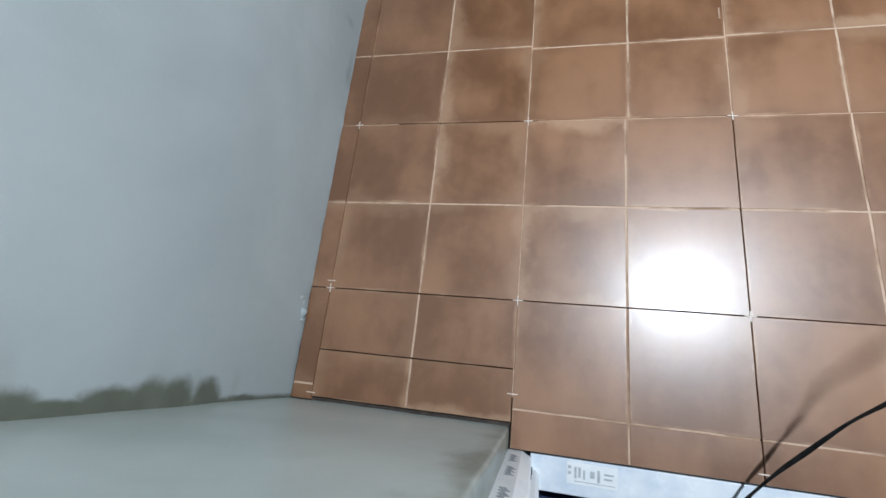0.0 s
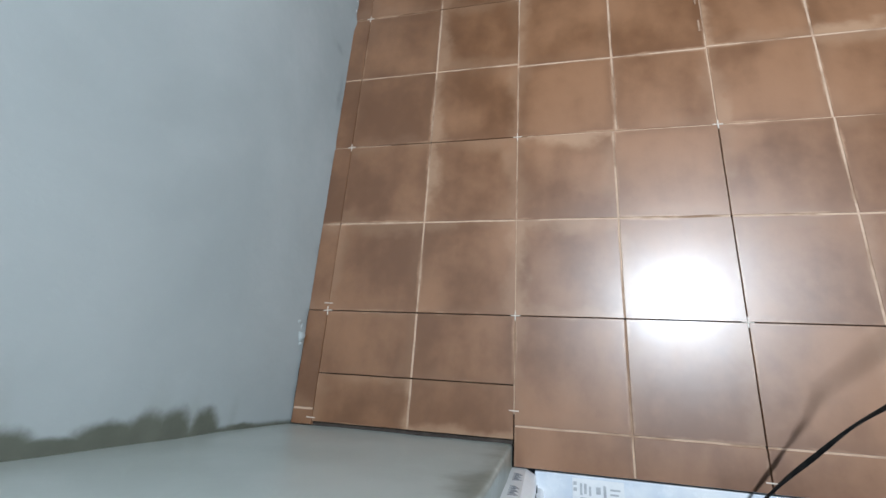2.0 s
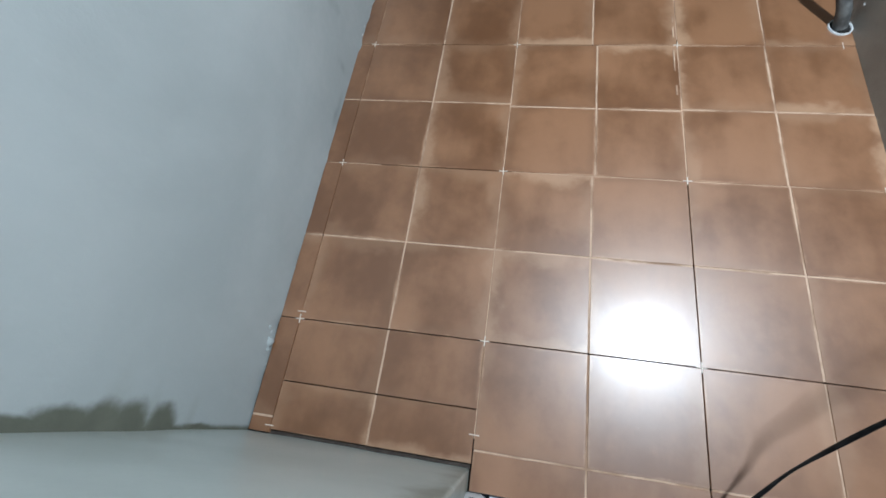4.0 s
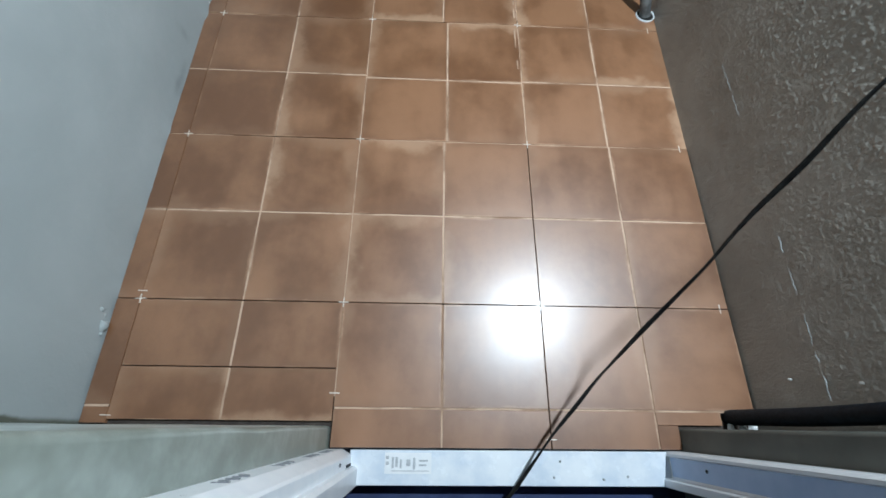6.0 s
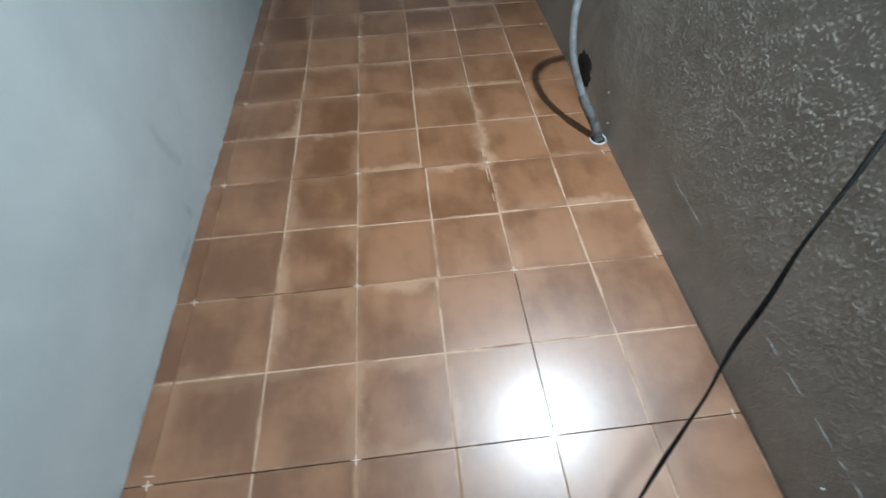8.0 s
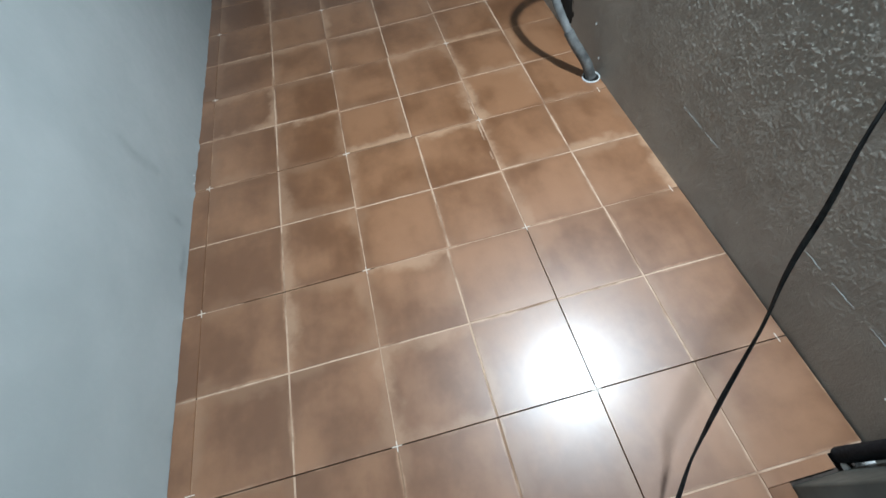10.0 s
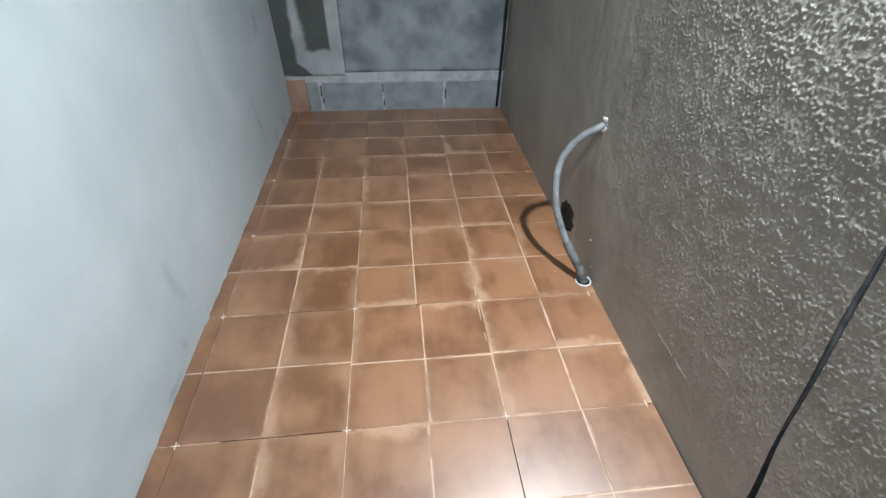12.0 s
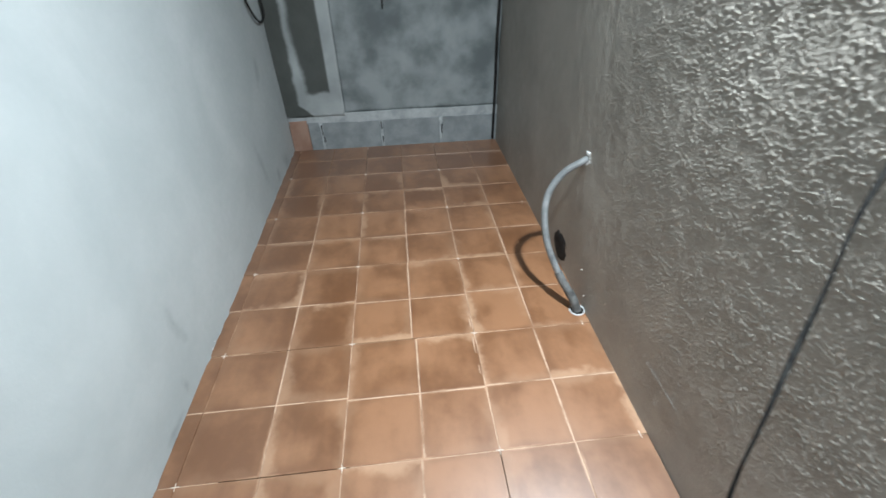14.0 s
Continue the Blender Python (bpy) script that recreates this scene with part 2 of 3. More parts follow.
def cement_material():
    """Grey-brown cement render, damp and slightly shiny; the thrown crumbs are in the mesh."""
    m = Mat("rough_cement_render", 0.5, 0.5)
    cloud, mid, fine = m.noise(3.5, 5, 0.6), m.noise(22, 5), m.noise(140, 4)
    base = m.mix(m.ramp(cloud, 0.3, 0.7), (0.28, 0.262, 0.228), (0.36, 0.338, 0.298))
    base = m.mix(m.math("MULTIPLY", m.ramp(mid, 0.4, 0.75), 0.25), base, (0.40, 0.375, 0.335))
    base = m.mix(m.math("MULTIPLY", m.ramp(fine, 0.60, 0.78), 0.35), base, (0.52, 0.50, 0.46))
    base = m.mix(m.math("MULTIPLY", m.ramp(m.noise(90, 4), 0.55, 0.75), 0.30), base, (0.17, 0.16, 0.135))
    m.color(base)
    m.rough(m.ramp(mid, 0.3, 0.7, 0.34, 0.55))
    n = m.bump(m.noise(240, 4, 0.65), 0.0020, 0.9)
    m.bump(m.noise(90, 3, stretch=(1, 1.6, 0.6)), 0.0012, 0.6, n)
    return m.m


def back_material(patches):
    """Grey skim coat, cloudy where it dries; with dark damp patches left of the panel."""
    m = Mat("cloudy_cement_skim" if not patches else "patched_cement_skim", 0.85, 0.3)
    p = m.xyz()
    cloud, fine = m.noise(4.6, 4, 0.5, distort=0.1), m.noise(60, 4)
    base = m.mix(m.ramp(cloud, 0.33, 0.68), (0.112, 0.129, 0.132), (0.265, 0.292, 0.295))
    if patches:
        base = m.mix(m.ramp(cloud, 0.3, 0.7), (0.255, 0.278, 0.278), (0.36, 0.387, 0.387))
        w = m.math("MULTIPLY", m.math("SUBTRACT", m.noise(11, 4), 0.5), 0.045)
        x, z = m.math("ADD", p[0], w), m.math("ADD", p[2], m.math("MULTIPLY", w, 1.2))
        foot = m.math("ADD", -0.398, m.ramp(z, 0.33, 0.23, 0.0, 0.075))
        one = m.math("MULTIPLY", m.ramp(m.math("SUBTRACT", x, foot), 0.012, -0.014), m.ramp(z, 0.215, 0.235))
        side = m.ramp(z, 0.75, 0.40, -0.368, -0.340)
        two = m.math("MULTIPLY", m.math("MULTIPLY", m.ramp(m.math("SUBTRACT", x, side), -0.014, 0.022), m.ramp(p[0], -0.188, -0.202)), m.ramp(z, 0.365, 0.395))
        dark = m.mix(m.noise(9), (0.032, 0.036, 0.032), (0.07, 0.076, 0.068))
        base = m.mix(m.math("MULTIPLY", m.math("MAXIMUM", one, two), 0.92), base, dark)
    else:
        low = m.math("MULTIPLY", m.ramp(m.noise(4, 2), 0.42, 0.60, 0.0, 0.8), m.ramp(m.math("ADD", p[2], m.math("MULTIPLY", m.math("SUBTRACT", m.noise(7), 0.5), 0.1)), 0.27, 0.245))
        base = m.mix(low, base, (0.10, 0.112, 0.112))
    m.color(base)
    n = m.bump(m.noise(9, 4), 0.006, 0.6)
    m.bump(fine, 0.002, 0.6, n)
    return m.m


PRIMER, STUB, CEMENT, SKIM, PATCHED = primer_material(), stub_material(), cement_material(), back_material(False), back_material(True)


# ---- mesh helpers ----
def mesh_ob(name, verts, faces, mats, parent=None, label="", smooth=False):
    me = bpy.data.meshes.new(name)
    me.from_pydata([tuple(v) for v in verts], [], faces)
    for m in mats if isinstance(mats, (list, tuple)) else [mats]:
        me.materials.append(m)
    if smooth:
        me.polygons.foreach_set("use_smooth", [True] * len(me.polygons))
    me.update()
    ob = new(name, me)
    if parent:
        ob.parent = parent
    if label:
        ob["label"] = label
    return ob


def part(name, bm, mat, parent=None, label="", smooth=False):
    me = bpy.data.meshes.new(name)
    bmesh.ops.recalc_face_normals(bm, faces=bm.faces)
    bm.to_mesh(me)
    bm.free()
    me.materials.append(mat)
    if smooth:
        me.polygons.foreach_set("use_smooth", [True] * len(me.polygons))
    ob = new(name, me)
    if parent:
        ob.parent = parent
    if label:
        ob["label"] = label
    return ob


def box(lo, hi, bevel=0.0, segs=2, bm=None):
    bm = bm or bmesh.new()
    made = bmesh.ops.create_cube(bm, size=1.0)["verts"]
    for v in made:
        v.co = Vector([lo[i] + (v.co[i] + 0.5) * (hi[i] - lo[i]) for i in range(3)])
    if bevel:
        edges = list({e for v in made for e in v.link_edges})
        bmesh.ops.bevel(bm, geom=edges, offset=bevel, segments=segs, affect="EDGES", profile=0.5)
    return bm


def rumple(bm, size, amount, seed=0.0, cuts=0):
    if cuts:
        bmesh.ops.subdivide_edges(bm, edges=bm.edges[:], cuts=cuts, use_grid_fill=True)
    for v in bm.verts:
        v.co += noise.noise_vector(v.co * size + Vector((seed, seed * 1.7, 0))) * amount
    return bm


def spline(points, n=14):
    """Catmull-Rom through the points."""
    pts = [Vector(p) for p in points]
    pts = [2 * pts[0] - pts[1], *pts, 2 * pts[-1] - pts[-2]]
    out = []
    for a, b, c, d in zip(pts, pts[1:], pts[2:], pts[3:]):
        for i in range(n):
            u = i / n
            out.append(0.5 * (2 * b + (c - a) * u + (2 * a - 5 * b + 4 * c - d) * u * u + (3 * b - a - 3 * c + d) * u ** 3))
    return out + [pts[-2]]


def tube(path, radius, sides=12, ribs=0.0, pitch=0.0, flat=1.0, twist=0.0):
    """A round tube along a path; radius may be a function of the way (0 to 1); ribs: depth of the corrugation;
    flat and twist: a flattened section that turns along the way."""
    bm = bmesh.new()
    path = [Vector(p) for p in path]
    if pitch:
        fine = [path[0]]
        for p in path[1:]:
            n = max(1, round((p - fine[-1]).length / pitch))
            a = fine[-1]
            fine += [a.lerp(p, i / n) for i in range(1, n + 1)]
        path = fine
    rings, up, total = [], Vector((0.3, 0.2, 1)).normalized(), len(path) - 1
    for i, p in enumerate(path):
        way = (path[min(i + 1, total)] - path[max(i - 1, 0)]).normalized()
        side = (up - way * up.dot(way)).normalized() if abs(up.dot(way)) < 0.999 else Vector((1, 0, 0))
        up = side
        other = way.cross(side)
        c, s = math.cos(twist * i / total), math.sin(twist * i / total)
        wide, thin = c * side + s * other, flat * (c * other - s * side)
        r = radius(i / total) if callable(radius) else radius
        r += ribs * (i % 2)
        rings.append([bm.verts.new(p + r * (math.cos(a) * wide + math.sin(a) * thin)) for a in (2 * math.pi * k / sides for k in range(sides))])
    for a, b in zip(rings, rings[1:]):
        for k in range(sides):
            bm.faces.new((a[k], a[(k + 1) % sides], b[(k + 1) % sides], b[k]))
    bm.faces.new(rings[0][::-1]), bm.faces.new(rings[-1])
    return bm


def setting(ob, label, category):
    return tagged(ob, label, category, kind="structure")


def wall_sheet(name, origin, du, dv, nu, nv, depth, push, mat):
    """A wall with thickness whose visible face is a grid pushed along its normal by push(u, v)."""
    origin, du, dv = Vector(origin), Vector(du), Vector(dv)
    nrm = du.cross(dv).normalized()
    verts, faces = [], []
    for j in range(nv + 1):
        for i in range(nu + 1):
            p = origin + du * (i / nu) + dv * (j / nv)
            verts.append(p + nrm * push(p))
    w = nu + 1
    faces = [(j * w + i, j * w + i + 1, (j + 1) * w + i + 1, (j + 1) * w + i) for j in range(nv) for i in range(nu)]
    rim = [i for i in range(w)] + [j * w + nu for j in range(1, nv + 1)] + [nv * w + i for i in range(nu - 1, -1, -1)] + [j * w for j in range(nv - 1, 0, -1)]
    n0 = len(verts)
    verts += [Vector(verts[k]) - nrm * depth for k in rim]
    m = len(rim)
    faces += [(rim[(k + 1) % m], rim[k], n0 + k, n0 + (k + 1) % m) for k in range(m)]
    faces.append(tuple(n0 + k for k in range(m - 1, -1, -1)))
    return mesh_ob(name, verts, faces, mat, smooth=True)


# ---- the room's shell ----
def left_push(p):
    foot = 0.005 * max(0.0, 1 - p.z / 0.03) * noise.noise((0, p.y * 23, 3))
    return -0.008 * max(0, 1 - (p.y - FY) / 1.5) + 0.004 * noise.noise(p * 2.1) + 0.0012 * noise.noise(p * 11) + foot


def lattice(u, v, seed):
    """Smooth gradient noise on arrays, about -0.7 to 0.7."""
    iu, iv = np.floor(u).astype(np.int64), np.floor(v).astype(np.int64)
    fu, fv = u - iu, v - iv

    def corner(a, b):
        h = ((iu + a) * 374761393 + (iv + b) * 668265263 + seed * 974711) & 0x7FFFFFFF
        h = ((h ^ (h >> 13)) * 1274126177) & 0x7FFFFFFF
        turn = ((h ^ (h >> 16)) & 0xFFFF) / 65536 * 2 * math.pi
        return np.cos(turn) * (fu - a) + np.sin(turn) * (fv - b)

    su, sv = fu * fu * (3 - 2 * fu), fv * fv * (3 - 2 * fv)
    low, high = corner(0, 0) * (1 - su) + corner(1, 0) * su, corner(0, 1) * (1 - su) + corner(1, 1) * su
    return low * (1 - sv) + high * sv


def ease(x, a, b):
    k = np.clip((x - a) / (b - a), 0, 1)
    return k * k * (3 - 2 * k)


def cement_wall():
    """Smooth trowelled foot and far end, coarse thrown render above, coarser towards the door."""
    ys = np.concatenate([np.arange(BY + 0.14, 1.40, -0.010), np.arange(1.40, FY - 0.16, -0.0023)])
    zs = np.concatenate([np.arange(-0.03, 0.10, 0.010), np.arange(0.10, 1.46, 0.0023), np.arange(1.46, TOP + 0.02, 0.03)])
    y, z = np.meshgrid(ys, zs)
    wy, wz = y + 0.004 * lattice(y * 90, z * 90, 1), z + 0.004 * lattice(y * 90, z * 90, 2)
    crumb = 0.60 * lattice(wy * 105, wz * 138, 3) + 0.72 * lattice(wy * 175, wz * 205, 4) + 0.45 * lattice(y * 22, z * 30, 9)
    crumb = ease(crumb, -0.05, 0.45)
    where = (0.35 + 0.65 * ease(z, 0.10, 0.55)) * (0.10 + 0.90 * ease(-y, -1.45, -0.60)) * (0.70 + 0.30 * ease(lattice(y * 7, z * 7, 5), -0.2, 0.3))
    relief = RELIEF * where * crumb + 0.0005 * lattice(y * 170, z * 170, 6) * (0.3 + where)
    relief += 0.0009 * lattice(y * 26, z * 9, 7) + 0.004 * lattice(y * 2.6, z * 2.6, 8) - 0.005 * np.clip(1 - (y - FY) / 1.1, 0, 1)
    nz, ny = y.shape
    verts = np.stack([RX - relief, y, z], axis=-1).reshape(-1, 3)
    k = np.arange(nz * ny).reshape(nz, ny)
    quads = np.stack([k[:-1, :-1], k[:-1, 1:], k[1:, 1:], k[1:, :-1]], axis=-1).reshape(-1, 4).tolist()
    rim = np.concatenate([k[0, :], k[1:, -1], k[-1, -2::-1], k[-2:0:-1, 0]]).tolist()
    n0, m = len(verts), len(rim)
    back = verts[rim] + np.array([0.15, 0, 0])
    quads += [[rim[(i + 1) % m], rim[i], n0 + i, n0 + (i + 1) % m] for i in range(m)] + [list(range(n0 + m - 1, n0 - 1, -1))]
    me = bpy.data.meshes.new("wall_right")
    me.from_pydata(np.concatenate([verts, back]).tolist(), [], quads)
    me.materials.append(CEMENT)
    me.polygons.foreach_set("use_smooth", [True] * len(me.polygons))
    return new("wall_right", me)


RELIEF = 0.0018
wall = wall_sheet("wall_left", (LX, FY - 0.16, -0.03), (0, BY - FY + 0.3, 0), (0, 0, TOP + 0.03), 340, 150, 0.15, left_push, PRIMER)
setting(wall, "pale blue-grey primed plaster wall with dark scuffs", "wall")
wall = cement_wall()
setting(wall, "coarse grey-brown cement rendered wall", "wall")

# back wall: core, proud strip, skimmed panel, and the bare course of blocks below
wall = part("wall_back", box((LX - 0.1, BY + 0.03, -0.03), (RX + 0.1, BY + 0.17, TOP)), MORTAR)
setting(wall, "grey back wall, skimmed above a bare block course", "wall")


def back_push(p):
    return 0.004 * noise.noise(p * 4) + 0.0015 * noise.noise(p * 19)


panel = wall_sheet("skim_panel", (-0.122, BY + 0.004, 0.243), (RX + 0.12, 0, 0), (0, 0, TOP - 0.243), 70, 120, 0.026, back_push, SKIM)
panel.parent, panel["label"] = wall, "cloudy grey skimmed panel"
strip = wall_sheet("skim_strip", (LX - 0.02, BY - 0.008, 0.226), (-0.122 - LX + 0.02, 0, 0), (0, 0, TOP - 0.226), 30, 120, 0.038, back_push, PATCHED)
strip.parent, strip["label"] = wall, "pale skim strip with dark damp patches"
bm = box((LX - 0.02, BY - 0.004, 0.178), (RX + 0.02, BY + 0.03, 0.244))
part("mortar_band", rumple(bm, 14, 0.006, 3, 14), MORTAR, wall, "rough pale mortar band", True)
for x0, x1, z1, m, n in ((LX + 0.0, -0.376, 0.205, BRICK, "brick"), (-0.374, -0.300, 0.19, BLOCK, "block"), (-0.282, 0.099, 0.182, BLOCK, "block"),
                      (0.117, 0.500, 0.182, BLOCK, "block"), (0.520, RX + 0.01, 0.182, BLOCK, "block")):
    bm = box((x0, BY - 0.006, -0.02), (x1, BY + 0.03, z1), 0.004, 1)
    bmesh.ops.subdivide_edges(bm, edges=bm.edges[:], cuts=3, use_grid_fill=True)
    part(n, rumple(bm, 25, 0.0016, x0), m, wall, smooth=False)
for x in (-0.290, 0.108, 0.510):
    bm = box((x - 0.012, BY - 0.003, -0.02), (x + 0.012, BY + 0.03, 0.185))
    part("mortar_joint", rumple(bm, 30, 0.005, x, 5), MORTAR, wall, smooth=True)

for x, z0, z1 in ((-0.287, 0.10, 0.165), (-0.281, 0.05, 0.085), (0.108, 0.12, 0.172), (0.112, 0.03, 0.07), (0.516, 0.07, 0.13)):
    bm = box((x - 0.0028, BY - 0.011, z0), (x + 0.0028, BY + 0.005, z1))
    part("joint_gap", rumple(bm, 60, 0.003, x, 2), HOLE, wall, smooth=True)

# front wall with the door opening
front = part("wall_front", box((LX - 0.1, FY - 0.20, -0.03), (OX0 - 0.012, FY - 0.012, TOP)), STUB)
setting(front, "primed wall beside the door opening", "wall")
bm = box((LX - 0.05, FY - 0.19, -0.03), (OX0, FY, TOP - 0.01), 0.007, 3)
bmesh.ops.subdivide_edges(bm, edges=[e for e in bm.edges if e.calc_length() > 0.3], cuts=60, use_grid_fill=True)
part("plaster_jamb", rumple(bm, 9, 0.0025, 1), STUB, front, "greenish thin primer with a rounded corner", True)
bm = box((OX1, FY - 0.19, -0.03), (RX + 0.05, FY, TOP - 0.01), 0.006, 3)
bmesh.ops.subdivide_edges(bm, edges=[e for e in bm.edges if e.calc_length() > 0.3], cuts=60, use_grid_fill=True)
part("cement_jamb", rumple(bm, 11, 0.0025, 2), SMOOTH_CEMENT, front, "bare dark cement jamb", True)
part("lintel", box((OX0 - 0.02, FY - 0.18, 2.06), (OX1 + 0.02, FY - 0.004, TOP - 0.02)), STUB, front)
ceiling = part("ceiling", box((LX - 0.1, FY - 0.2, TOP), (RX + 0.1, BY + 0.1, TOP + 0.1)), CEILING)
setting(ceiling, "plain white ceiling", "ceiling")

# the ground outside the door, and an added dark box around it
ground = part("ground", box((-1.6, -2.6, -0.12), (2.2, FY - 0.08, -0.05)), NAVY)
setting(ground, "dark blue ground outside the door", "ground")
# added box, never in view, keeps world light away from the door
yard = part("wall_outside", box((-1.7, -2.7, -0.12), (2.3, -2.6, 2.5)), BED)
setting(yard, "unseen dark box added around the outside", "wall")
for lo, hi in (((-1.7, -2.6, -0.12), (-1.6, FY - 0.2, 2.5)), ((2.2, -2.6, -0.12), (2.3, FY - 0.2, 2.5)), ((-1.7, -2.7, 2.5), (2.3, FY - 0.2, 2.6)),
               ((-1.6, FY - 0.22, -0.12), (LX - 0.1, FY - 0.16, 2.5)), ((RX + 0.1, FY - 0.22, -0.12), (2.2, FY - 0.16, 2.5))):
    part("outside_panel", box(lo, hi), BED, yard)

# ---- door frame ----
frame_ob = new("door_frame")
tagged(frame_ob, "white plastic door frame with printed protective film", "door frame", kind="structure")


def extrude(section, z0, z1):
    bm = bmesh.new()
    lo = [bm.verts.new((x, y, z0)) for x, y in section]
    hi = [bm.verts.new((x, y, z1)) for x, y in section]
    n = len(section)
    for i in range(n):
        bm.faces.new((lo[i], lo[(i + 1) % n], hi[(i + 1) % n], hi[i]))
    bm.faces.new(lo[::-1]), bm.faces.new(hi)
    return bm


# the profile of each jamb: (in from the wall, towards the room)
WIDE = [(0, 0), (0.028, 0), (0.045, -0.009), (0.048, -0.012), (0.048, -0.030), (0.056, -0.030), (0.062, -0.035), (0.062, DY0 - DY1), (0, DY0 - DY1)]
FLAT = [(0, 0), (0.032, 0), (0.036, -0.004), (0.036, -0.009), (0.031, -0.011), (0.031, -0.046), (0.034, -0.049), (0.046, -0.049), (0.048, -0.052), (0.048, DY0 - DY1), (0, DY0 - DY1)]
for x, s, sec, hx, hy in ((OX0, 1, WIDE, 0.0482, -0.020), (OX1, -1, FLAT, 0.0319, -0.026)):
    jamb = part("jamb", extrude([(x + s * a, DY1 + b) for a, b in sec], -0.01, 2.06), PVC, frame_ob)
    if s > 0:
        part("gasket", box((x + 0.0478, DY1 - 0.0296, 0.004), (x + 0.0500, DY1 - 0.0245, 0.050), 0.0006, 1), RUBBER, jamb, "black rubber gasket end")
    else:
        # thin sheet that turns the right jamb's inner face pale blue
        part("protective_film", box((x - 0.0318, DY1 - 0.0458, 0.002), (x - 0.0306, DY1 - 0.0114, 2.05)), BLUE_SHEET, jamb, "pale blue sheet on the jamb's inner face")
    for z in (0.12, 0.75):
        bm = bmesh.new()
        bmesh.ops.create_cone(bm, cap_ends=True, segments=12, radius1=0.0032, radius2=0.0032, depth=0.002, matrix=pose(x + s * hx, DY1 + hy, z, 0, 90, 0))
        part("screw_hole", bm, RUBBER, jamb)
    # unreadable film print, as bars
    for z in (0.05, 0.16, 0.30, 0.46) if s > 0 else ():
        for k in range(9):
            part("print_bar", box((x + 0.008 + 0.003 * ((k * 5) % 2), DY1 - 0.0005, z + 0.0075 * k), (x + 0.018 + 0.003 * ((k * 7) % 3), DY1 + 0.0003, z + 0.0075 * k + 0.0045)), PRINT, jamb)
sill = part("threshold", box((OX0 + 0.045, DY0, -0.05), (OX1 - 0.026, DY1 - 0.001, -0.004), 0.002, 2), FILM, frame_ob, "white threshold with a stuck-on label")
part("head_rail", box((OX0 + 0.04, DY0, 2.0), (OX1 - 0.04, DY1 - 0.002, 2.06), 0.002, 2), PVC, frame_ob)
label_ob = part("sticker", box((0.112, DY1 - 0.044, -0.0045), (0.205, DY1 - 0.006, -0.0034)), PAPER, sill, "white product label with grey print")
for x0, x1, y0, y1 in ((0.114, 0.120, 0.030, 0.036), (0.114, 0.120, 0.020, 0.026), (0.126, 0.130, 0.014, 0.034), (0.133, 0.138, 0.016, 0.034), (0.142, 0.146, 0.014, 0.030),
                       (0.155, 0.163, 0.018, 0.030), (0.168, 0.173, 0.012, 0.033), (0.180, 0.198, 0.026, 0.029), (0.180, 0.195, 0.018, 0.021), (0.126, 0.20, 0.0085, 0.010)):
    part("label_print", box((x0, DY1 - 0.046 + y0 - 0.002, -0.0036), (x1, DY1 - 0.046 + y1 - 0.002, -0.0031)), LABEL_PRINT, label_ob)
for x, y in ((0.465, -0.322), (0.45, -0.351), (0.55, -0.354), (0.60, -0.349)):
    bm = bmesh.new()
    bmesh.ops.create_icosphere(bm, subdivisions=1, radius=0.0025, matrix=pose(x, y, -0.003))
    tagged(part("mortar_crumb", rumple(bm, 300, 0.001, x), MORTAR), "small grey mortar crumb on the threshold", "crumb", "crumbs on the threshold")

# the front wall and its frame lean out a little
for ob in [*front.children, *frame_ob.children_recursive]:
    for v in ob.data.vertices if not ob.data.get("leaned") else ():
        v.co.y -= (0.013 if ob.parent != front else 0.009) * max(0.0, v.co.z)
    ob.data["leaned"] = 1

# ---- black pipe in the front corner ----
def wavy(x, y, z0, z1, amp, step=0.08, seed=0.0):
    pts, z = [], z0
    while z <= z1:
        pts.append((x + amp * noise.noise((z * 2.3, seed, 0)), y + amp * noise.noise((z * 2.3, seed, 9)), z))
        z += step
    return pts


tagged(part("pipe", tube(spline(wavy(0.838, -0.236, -0.01, 1.9, 0.006), 4), 0.0155, 14), RUBBER, smooth=True), "black plastic pipe standing in the corner by the door", "pipe")
for x, y, z, r in ((0.852, -0.262, 0.012, 0.010), (0.866, -0.258, 0.02, 0.012), (0.83, -0.258, 0.004, 0.008), (LX - 0.009, -0.070, 0.012, 0.020), (LX - 0.009, -0.040, 0.020, 0.016), (LX - 0.009, 0.10, 0.006, 0.014),
                   (LX - 0.003, 0.935, 0.006, 0.006), (LX - 0.003, 0.965, 0.009, 0.008), (LX - 0.003, 1.25, 0.004, 0.005)):
    bm = bmesh.new()
    bmesh.ops.create_icosphere(bm, subdivisions=3, radius=r, matrix=pose(x, y, z) @ Matrix.Diagonal((0.7, 1.2, 0.9, 1) if x > 0 else (0.16, 0.9, 0.7, 1)))
    tagged(part("plaster_lump", rumple(bm, 60 if x > 0 else 75, r * (0.5 if x > 0 else 0.55), x), PLASTER if x > 0 or y > 0.5 else PRIMER, smooth=x < 0), "hard lump of plaster stuck at the wall's foot", "plaster lump", "plaster lumps")

